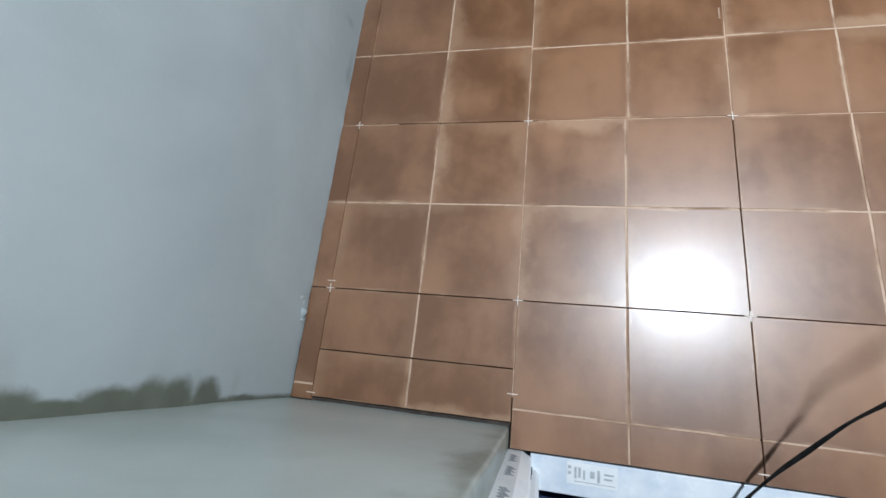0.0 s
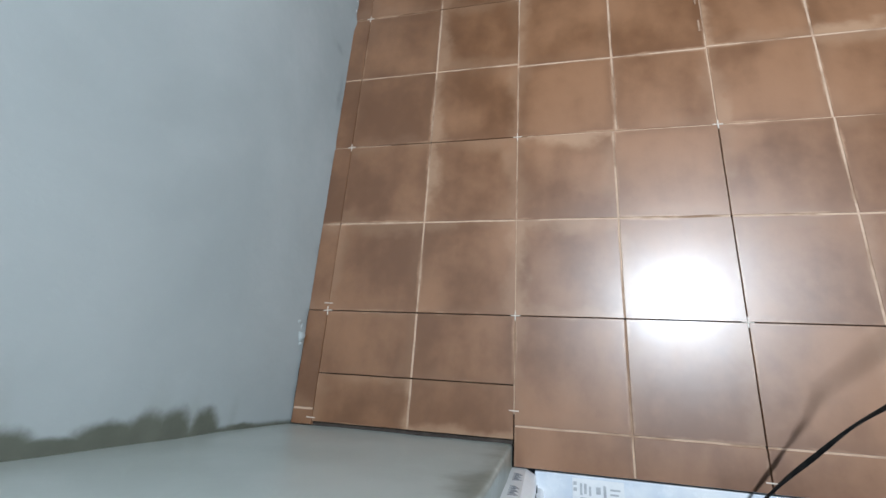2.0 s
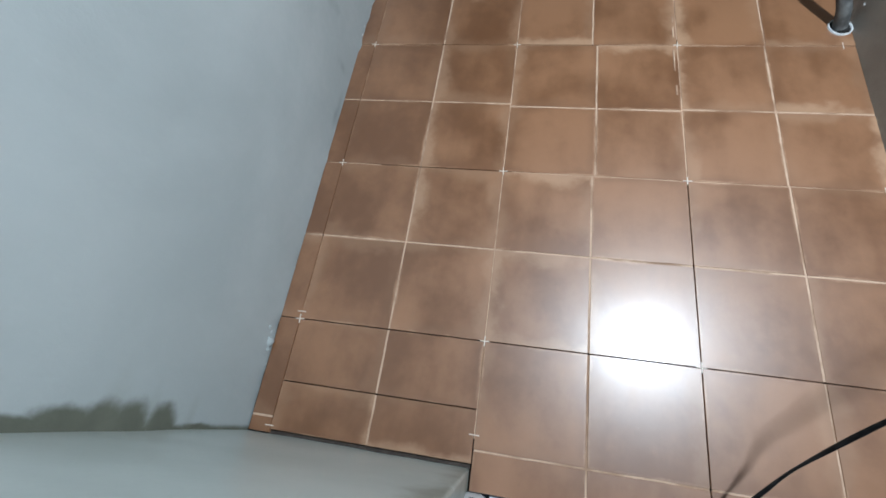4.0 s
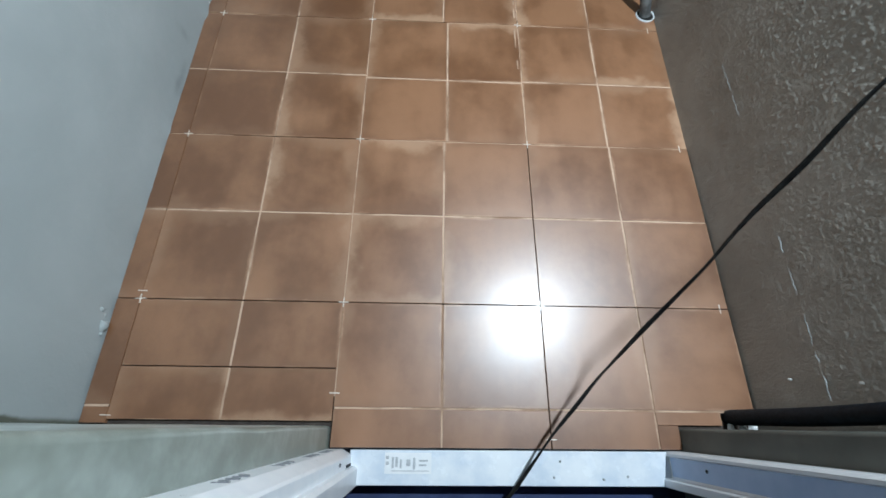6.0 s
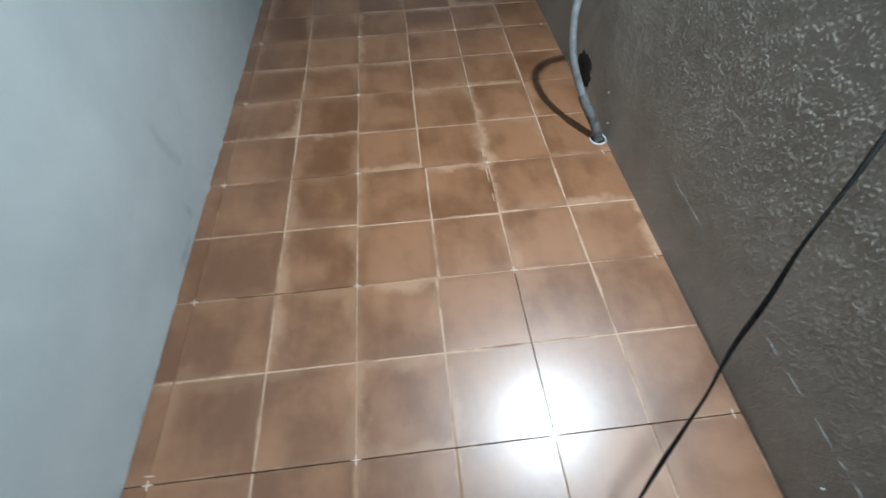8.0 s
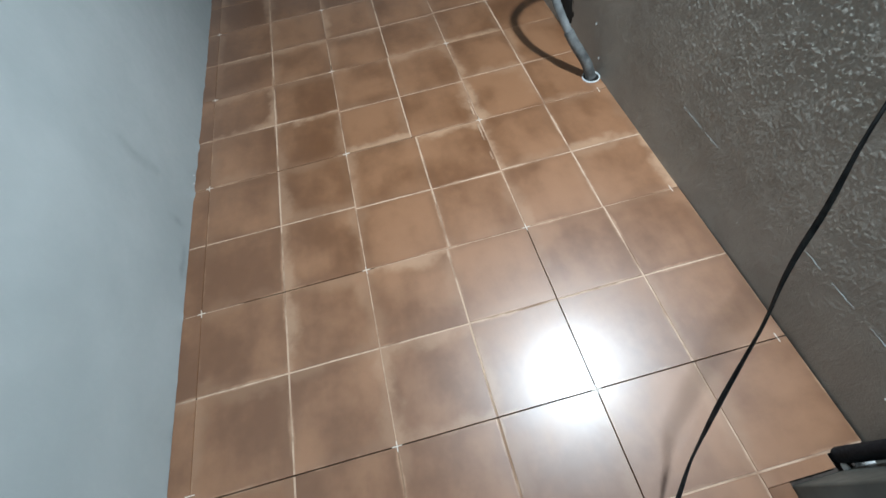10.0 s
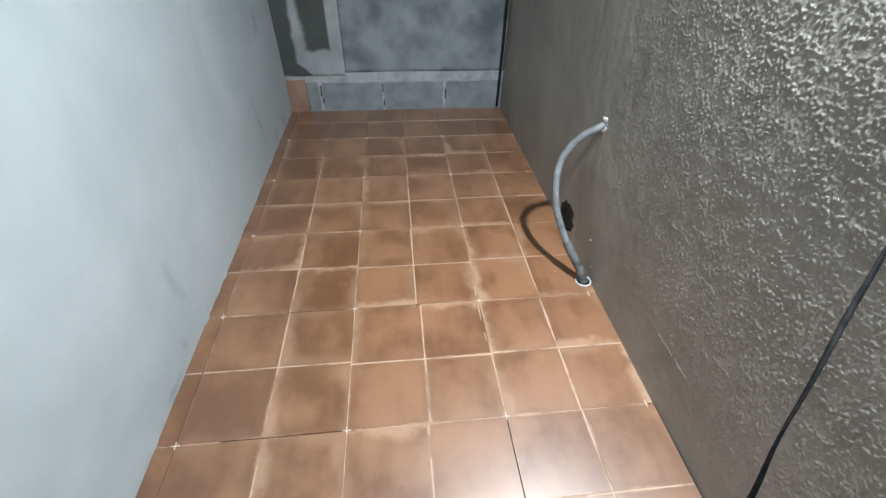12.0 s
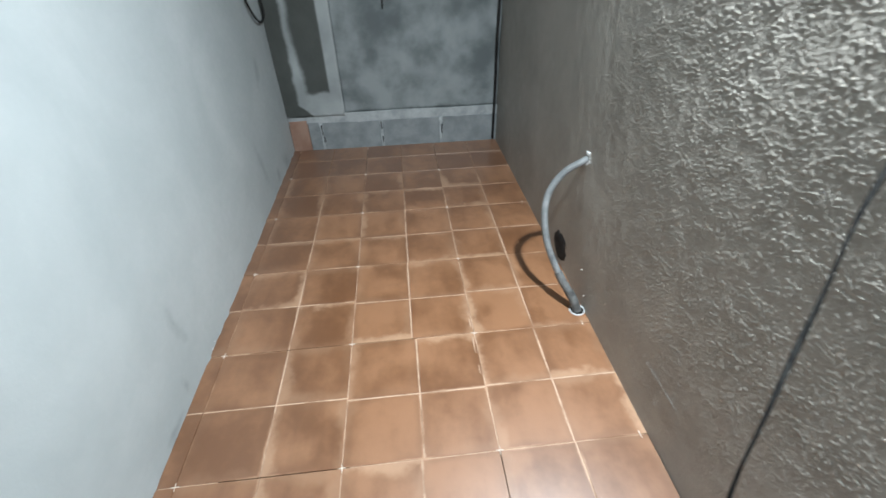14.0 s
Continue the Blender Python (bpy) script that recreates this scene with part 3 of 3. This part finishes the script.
# pale broken streaks where the trowel stopped, along the cement wall
for y0, y1 in ((-0.215, -0.165), (-0.15, -0.13), (-0.118, -0.06), (-0.022, 0.035), (0.06, 0.11), (0.40, 0.47), (0.475, 0.56)):
    n = max(4, int((y1 - y0) / 0.006))
    pts = [(RX - 0.001 + 0.0015 * noise.noise((y0 * 50 + q, 1, 0)), y0 + (y1 - y0) * q / n, 0.194 + 0.004 * noise.noise((y0 * 30 + q * 0.35, 0, 2))) for q in range(n + 1)]
    tagged(part("plaster_streak", tube(pts, lambda u, a=y0: 0.0002 + (0.0005 if a > 0.3 else 0.0011) * math.sin(math.pi * u) * max(0.05, 0.5 + 0.9 * noise.noise((u * 9, a * 40, 0))), 6), MORTAR), "thin pale streak where the trowel stopped on the cement wall", "streak", "trowel streaks")

# ---- grey conduit by the cement wall ----
conduit = new("conduit")
conduit.location = CONDUIT_PATH[0]
tagged(conduit, "dusty grey conduit bowing from the wall into a floor sleeve", "conduit")
path = [Vector(p) - conduit.location for p in spline(CONDUIT_PATH, 16)]
cut = int(len(path) * 0.36)
part("hose", tube(path[cut - 4:], 0.0125, 14, 0.0006, 0.0035), CONDUIT, conduit, smooth=False)
part("pipe", tube(path[:cut], lambda u: 0.0180 - 0.002 * u, 16), PIPE, conduit, "thicker dusty grey pipe", True)
ring_bm = bmesh.new()
rows = []
for k in range(28):
    a = 2 * math.pi * k / 28
    rows.append([ring_bm.verts.new((r * math.cos(a), r * math.sin(a), z)) for r, z in ((0.030, -0.01), (0.030, 0.004), (0.0285, 0.006), (0.0265, 0.005), (0.0265, -0.01))])
for a, b in zip(rows, rows[1:] + rows[:1]):
    for i in range(4):
        ring_bm.faces.new((a[i], b[i], b[i + 1], a[i + 1]))
part("sleeve", ring_bm, RING, conduit, "pale sleeve set in the floor", True)
bm = bmesh.new()
bmesh.ops.create_circle(bm, cap_ends=True, segments=24, radius=0.027, matrix=pose(0, 0, 0.001))
part("sleeve_cavity", bm, HOLE, conduit)
for i in range(7):
    bm = bmesh.new()
    a = i * 0.9
    bmesh.ops.create_icosphere(bm, subdivisions=1, radius=0.006 + 0.003 * (i % 3), matrix=Matrix.Translation(Vector(CONDUIT_PATH[-1]) - conduit.location + Vector((0.002, 0.019 * math.cos(a), 0.019 * math.sin(a)))))
    part("plaster_collar", rumple(bm, 80, 0.003, i), PLASTER, conduit)

# dark hole broken into the cement wall behind the conduit
bm = bmesh.new()
bmesh.ops.create_uvsphere(bm, u_segments=20, v_segments=12, radius=1, matrix=pose(RX + 0.003, 1.285, 0.080) @ Matrix.Diagonal((0.008, 0.085, 0.070, 1)))
tagged(part("wall_hole", rumple(bm, 40, 0.006, 2), HOLE, smooth=True), "dark ragged hole in the cement wall behind the conduit", "hole")
for y, z in ((1.043, 0.14), (0.985, 0.055), (-0.245, 0.09), (-0.238, 0.16), (-0.25, 0.21), (-0.243, 0.30), (-0.252, 0.36), (-0.24, 0.45), (-0.17, 0.12), (-0.19, 0.26)):
    bm = bmesh.new()
    bmesh.ops.create_icosphere(bm, subdivisions=1, radius=0.0036, matrix=pose(RX - 0.002, y, z) @ Matrix.Diagonal((0.7, 0.8, 1.5, 1)))
    tagged(part("plaster_fleck", rumple(bm, 150, 0.002, y), PLASTER), "white plaster fleck stuck on the cement wall", "fleck", "plaster flecks")

# ---- cables ----
tagged(part("cable", tube([p + 0.0065 * noise.noise_vector(p * 8) * min(1, max(0, p.z / 0.15)) for p in spline(CABLE_PATH, 14)], 0.0039, 12, flat=0.60, twist=26.0), CABLE, smooth=True), "flat twisted black power cable hanging over the floor to the threshold", "cable")
tagged(part("corner_conduit", tube(spline(wavy(RX - 0.022, BY - 0.018, 0.012, TOP - 0.05, 0.006, 0.1, 4), 5), 0.008, 10), CABLE, smooth=True), "black conduit running up the back corner", "conduit")
loop = [(LX + 0.006, 2.36, 1.05), (LX + 0.012, 2.37, 0.95), (LX + 0.018, 2.43, 0.86), (LX + 0.02, 2.52, 0.812), (LX + 0.02, 2.60, 0.815), (LX + 0.022, 2.63, 0.85), (LX + 0.02, 2.62, 0.93), (LX + 0.012, 2.62, 1.05)]
tagged(part("cable_loop", tube(spline(loop, 8), 0.006, 8), CABLE, smooth=True), "black cable looped against the plastered wall", "cable")
tagged(part("wire", tube(spline([(0.185, BY - 0.012, 0.835), (0.188, BY - 0.02, 0.88), (0.186, BY - 0.012, 0.95), (0.19, BY - 0.004, 1.05)], 6), 0.003, 8), CABLE, smooth=True), "short dark wire end hanging on the back wall", "wire")

# ---- floor: bed, whole tiles of two by two fields, spacers ----
floor = part("floor", box((LX - 0.05, DY1 + 0.001, -0.05), (RX + 0.05, BY + 0.1, -0.0088)), BED)
setting(floor, "brown glazed tile floor, partly ungrouted, dusty", "floor")
rng = random.Random(11)
SMEARS = {(1, 3): "t9", (0, 4): "b9r3", (3, 2): "r9t4", (3, 3): "b8", (2, 3): "l8b3", (2, 4): "l9", (1, 4): "r6", (2, 5): "l8b5", (1, 5): "t5r4", (0, 5): "t4", (-1, 4): "t9r4",
          (-2, 5): "r8b7t5", (0, 3): "l5", (0, 1): "t7", (1, 2): "r3", (0, 0): "l6t5b5", (-1, 2): "l6r4", (-1, 1): "l7t3", (-1, -2): "b6", (-2, -2): "r7", (-2, -1): "t3",
          (1, 6): "b7", (0, 6): "t6", (2, 6): "b9", (2, 7): "r4", (1, 8): "t8", (-1, 6): "t6l3", (0, 7): "l7", (0, 8): "l6t4", (2, 8): "b6r3", (0, 9): "r5", (2, 9): "l7b6", (-1, 0): "r4", (2, 2): "l4", (-2, 2): "l1b2", (-2, 3): "l1", (-2, 4): "l2b2", (-2, 1): "l0t2", (-2, 6): "t6", (-2, 8): "r5", (-2, 9): "l5r4", (-1, 3): "l5b3", (1, 0): "l5", (2, 0): "r3", (3, 0): "l4", (3, 4): "b5", (3, 5): "l4", (1, -2): "t4", (2, -2): "t4"}


def field(key):
    """How dusty a field's edges are (left, right, bottom, top)."""
    d = {e: 0.40 * rng.random() ** 2 for e in "lrbt"}
    code = SMEARS.get(key, "")
    for e, v in zip(code[::2], code[1::2]):
        d[e] = int(v) / 9 * 1.1
    return d["l"], d["r"], d["b"], d["t"]


# how much lighter or darker whole fields are, where they differ from the rest
FIELD_TONES = {(0, 4): 5, (2, 4): 3, (2, 5): 3, (3, 5): 2, (2, 3): 3, (3, 3): 3, (1, 3): -1, (0, 2): 3, (1, 2): 2, (2, 2): 5, (3, 2): 2, (1, 1): 3, (3, 1): -2, (0, 3): 1, (-1, 4): 1, (-2, 5): -4, (-2, -1): -5, (-1, -1): -5, (-2, -2): -4, (-1, -2): -6}


def field_tone(key):
    # the rest: darker towards the left wall and in the far rows
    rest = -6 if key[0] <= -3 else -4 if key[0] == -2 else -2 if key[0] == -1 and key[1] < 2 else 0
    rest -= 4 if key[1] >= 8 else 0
    return 0.014 * FIELD_TONES.get(key, rest)


def make_tile(xs, ys, cell, cut={}):
    """A tile whose outer edges are the first and last of xs and ys, with pressed false joints at those between."""
    verts, faces, mats, uvs, haze = [], [], [], [], []
    dz, tx, ty = rng.uniform(-0.0006, 0.0006), rng.uniform(-0.0012, 0.0012), rng.uniform(-0.0012, 0.0012)
    cx, cy = (xs[0] + xs[-1]) / 2, (ys[0] + ys[-1]) / 2
    gap, false = 0.0009, 0.0018
    for i in range(len(xs) - 1):
        for j in range(len(ys) - 1):
          for x0, x1, y0, y1 in cut.get((i, j), [(xs[i], xs[i + 1], ys[j], ys[j + 1])]):
            h = field(cell(i, j))
            a = x0 + ((0.0004 if abs(x0 + 2 * S) < 0.01 else gap) if i == 0 else false)
            b = x1 - ((0.0004 if abs(x1 + 2 * S) < 0.01 else gap) if i == len(xs) - 2 else false)
            c, d = y0 + (gap if j == 0 else false), y1 - (gap if j == len(ys) - 2 else false)
            n = len(verts)
            k, near, z_tone, sides = 0.0008, 0.0005, field_tone(cell(i, j)), 5
            wave = [near if j == 0 else 0.0013, near if i == len(xs) - 2 else 0.0013, near if j == len(ys) - 2 else 0.0013, near if i == 0 else 0.0013]
            for (u0, u1, v0, v1), z in (((a, b, c, d), -0.009), ((a, b, c, d), -0.0016), ((a + k, b - k, c + k, d - k), 0.0)):
                corners = ((u0, v0), (u1, v0), (u1, v1), (u0, v1))
                for e in range(4):
                    (px, py), (qx, qy) = corners[e], corners[(e + 1) % 4]
                    for g in range(sides):
                        x, y = px + (qx - px) * g / sides, py + (qy - py) * g / sides
                        w = wave[e] if g else 0.0007
                        verts.append((x + w * noise.noise((x * 26, y * 26, 1)), y + w * noise.noise((x * 26, y * 26, 5)), z + dz + tx * (x - cx) + ty * (y - cy)))
            ring = 4 * sides
            quads = [(n + r * ring + q, n + r * ring + (q + 1) % ring, n + (r + 1) * ring + (q + 1) % ring, n + (r + 1) * ring + q) for r in (0, 1) for q in range(ring)] + [tuple(n + 2 * ring + q for q in range(ring))]
            faces += quads
            mats += [0] * len(quads)
            for qd in quads:
                for v in qd:
                    x, y = verts[v][:2]
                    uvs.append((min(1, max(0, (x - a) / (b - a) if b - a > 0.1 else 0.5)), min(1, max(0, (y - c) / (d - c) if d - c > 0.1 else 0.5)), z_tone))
                    haze.append(h)
    strips = [(x - false - 0.001, x + false + 0.001, ys[0] + 0.002, ys[-1] - 0.002) for x in xs[1:-1]] + [(xs[0] + 0.002, xs[-1] - 0.002, y - false - 0.001, y + false + 0.001) for y in ys[1:-1]]
    for q, (a, b, c, d) in enumerate(strips):
        n = len(verts)
        z = -0.0010 - 0.0002 * q
        verts += [(a, c, z), (b, c, z), (b, d, z), (a, d, z)]
        faces.append((n, n + 1, n + 2, n + 3))
        mats.append(1)
        uvs += [(0.5, 0.5, 0)] * 4
        haze += [(0, 0, 0, 0)] * 4
    ob = mesh_ob("tile", verts, faces, [TILE, GROUT], floor)
    me = ob.data
    me.polygons.foreach_set("material_index", mats)
    at = me.attributes.new("field", "FLOAT_VECTOR", "CORNER")
    at.data.foreach_set("vector", [c for v in uvs for c in v])
    at = me.attributes.new("haze", "FLOAT_COLOR", "CORNER")
    at.data.foreach_set("color", [c for v in haze for c in v])
    return ob


def grid(a, b):
    """Edges of a tile between grid lines a and b: the ends and the odd line within."""
    inner = [k for k in range(-3, 13) if a < k < b and k % 2]
    return [a, *inner, b]


BACK, LEFT, RIGHT = (BY - 0.008) / S, (LX - 0.005) / S, (RX + 0.001) / S
COLUMNS = ((LEFT, -2, [-1.15, 0]), (-2, 0, [-1.118, -0.648, 0]), (0, 2, [-1.335, 0]), (2, RIGHT, [-1.335, 0]))
JOG = {(0, 2): (0.035, -0.04), (0, 4): (-0.025, -0.06), (2, 2): (-0.01, -0.02), (0, 6): (-0.01, -0.03)}   # pressed joints that run off the middle
for x0, x1, starts in COLUMNS:
    rows_y = starts + [2, 4, 6, 8, 10, BACK]
    for y0, y1 in zip(rows_y, rows_y[1:]):
        xs, ys = grid(x0, x1), grid(y0, y1)
        if (x0, y0) in JOG:
            xs[1], ys[1] = xs[1] + JOG[x0, y0][0], ys[1] + JOG[x0, y0][1]
        if y0 in (-0.648, -1.118):
            ys = [y0, y1]
        if x0 == 2 and y0 < -1:
            # the corner tile is cut round the jamb and the pipe
            make_tile([2 * S, 3 * S, x1 * S], [y0 * S, -S, 0], lambda i, j: (2 + i, -2 + j),
                      {(1, 0): [(3 * S, 0.818, FY + 0.006, -S), (3 * S, OX1, y0 * S, FY + 0.0084)], (1, 1): [(3 * S, x1 * S, -S, 0)]})
            continue
        make_tile([v * S for v in xs], [v * S for v in ys], lambda i, j, xs=xs, ys=ys: (math.floor((xs[i] + xs[i + 1]) / 2), math.floor((ys[j] + ys[j + 1]) / 2) if y0 != -1.118 else -2))

# pale dust settled in some open joints
for x, y0, y1 in ((0, 0.05, 1.95), (0, -0.9, -0.05), (2, 2.05, 3.95), (0, 2.06, 3.94), (2, 4.1, 5.9), (0, 4.1, 6), (2, 6, 8), (0, 6.2, 8), (-2, 4.2, 5.9), (0, 8, 10), (2, 8, 10)):
    part("joint_dust", box((x * S - 0.002, y0 * S, -0.008), (x * S + 0.002, y1 * S, -0.0016)), GROUT, floor)
for y, x0, x1 in ((2, 0.1, 3.9), (4, 1.05, 3.9), (6, -2.1, 3.9), (8, -2.1, 3.9), (10, -2.1, 3.9), (2, -2.2, -1.5), (4, -2.0, -1.6)):
    part("joint_dust", box((x0 * S, y * S - 0.002, -0.008), (x1 * S, y * S + 0.002, -0.0017)), GROUT, floor)


for x, y0, y1 in ((1.955, 3.58, 3.93), (1.965, 4.12, 4.5), (1.96, 3.2, 3.35)):
    bm = box((x * S - 0.0022, y0 * S, -0.001), (x * S + 0.0018, y1 * S, 0.0004))
    part("joint_dust", rumple(bm, 60, 0.0012, x, 6), GROUT, floor, smooth=True)


def spacer_mesh(arms):
    bm = bmesh.new()
    for a in arms:
        dx, dy = ((0.0095, 0), (0, 0.0095), (-0.0095, 0), (0, -0.0095))[a]
        lo = (min(0, dx) - 0.0010, min(0, dy) - 0.0010, -0.006)
        hi = (max(0, dx) + 0.0010, max(0, dy) + 0.0010, 0.0008 + 0.0001 * a)
        box(lo, hi, 0.0, 1, bm)
    return bm


first = part("tile_spacer", spacer_mesh((0, 1, 2, 3)), SPACER)
tagged(first, "small cream plastic cross pressed between tiles", "tile spacer", "tile spacers")
first.location = (0, 0, 0)
for x, y in [(x, y) for x in (-2, 0, 2) for y in (0, 2, 4, 6, 8, 10) if (x, y) != (0, 0)]:
    copy_thing(first, pose(x * S, y * S, 0, 0, 0, rng.uniform(-6, 6)))
short = part("tile_spacer", spacer_mesh((0, 2)), SPACER)
tagged(short, "small cream plastic spacer stub between tiles", "tile spacer", "tile spacers")
short.location = (0, -0.196, 0)
for x, y, a in ((-2 * S, 0.018, 0), (-2 * S - 0.003, -0.243, 0), (2 * S, -0.282, 0), (-2 * S, 2.64, 90), (0, 2.64, 90), (2 * S, 2.64, 90), (RX - 0.022, 2 * S, 90), (RX - 0.03, 4 * S, 90), (RX - 0.02, 0, 90), (RX - 0.03, 8 * S, 90)):
    copy_thing(short, pose(x, y, 0, 0, 0, a))
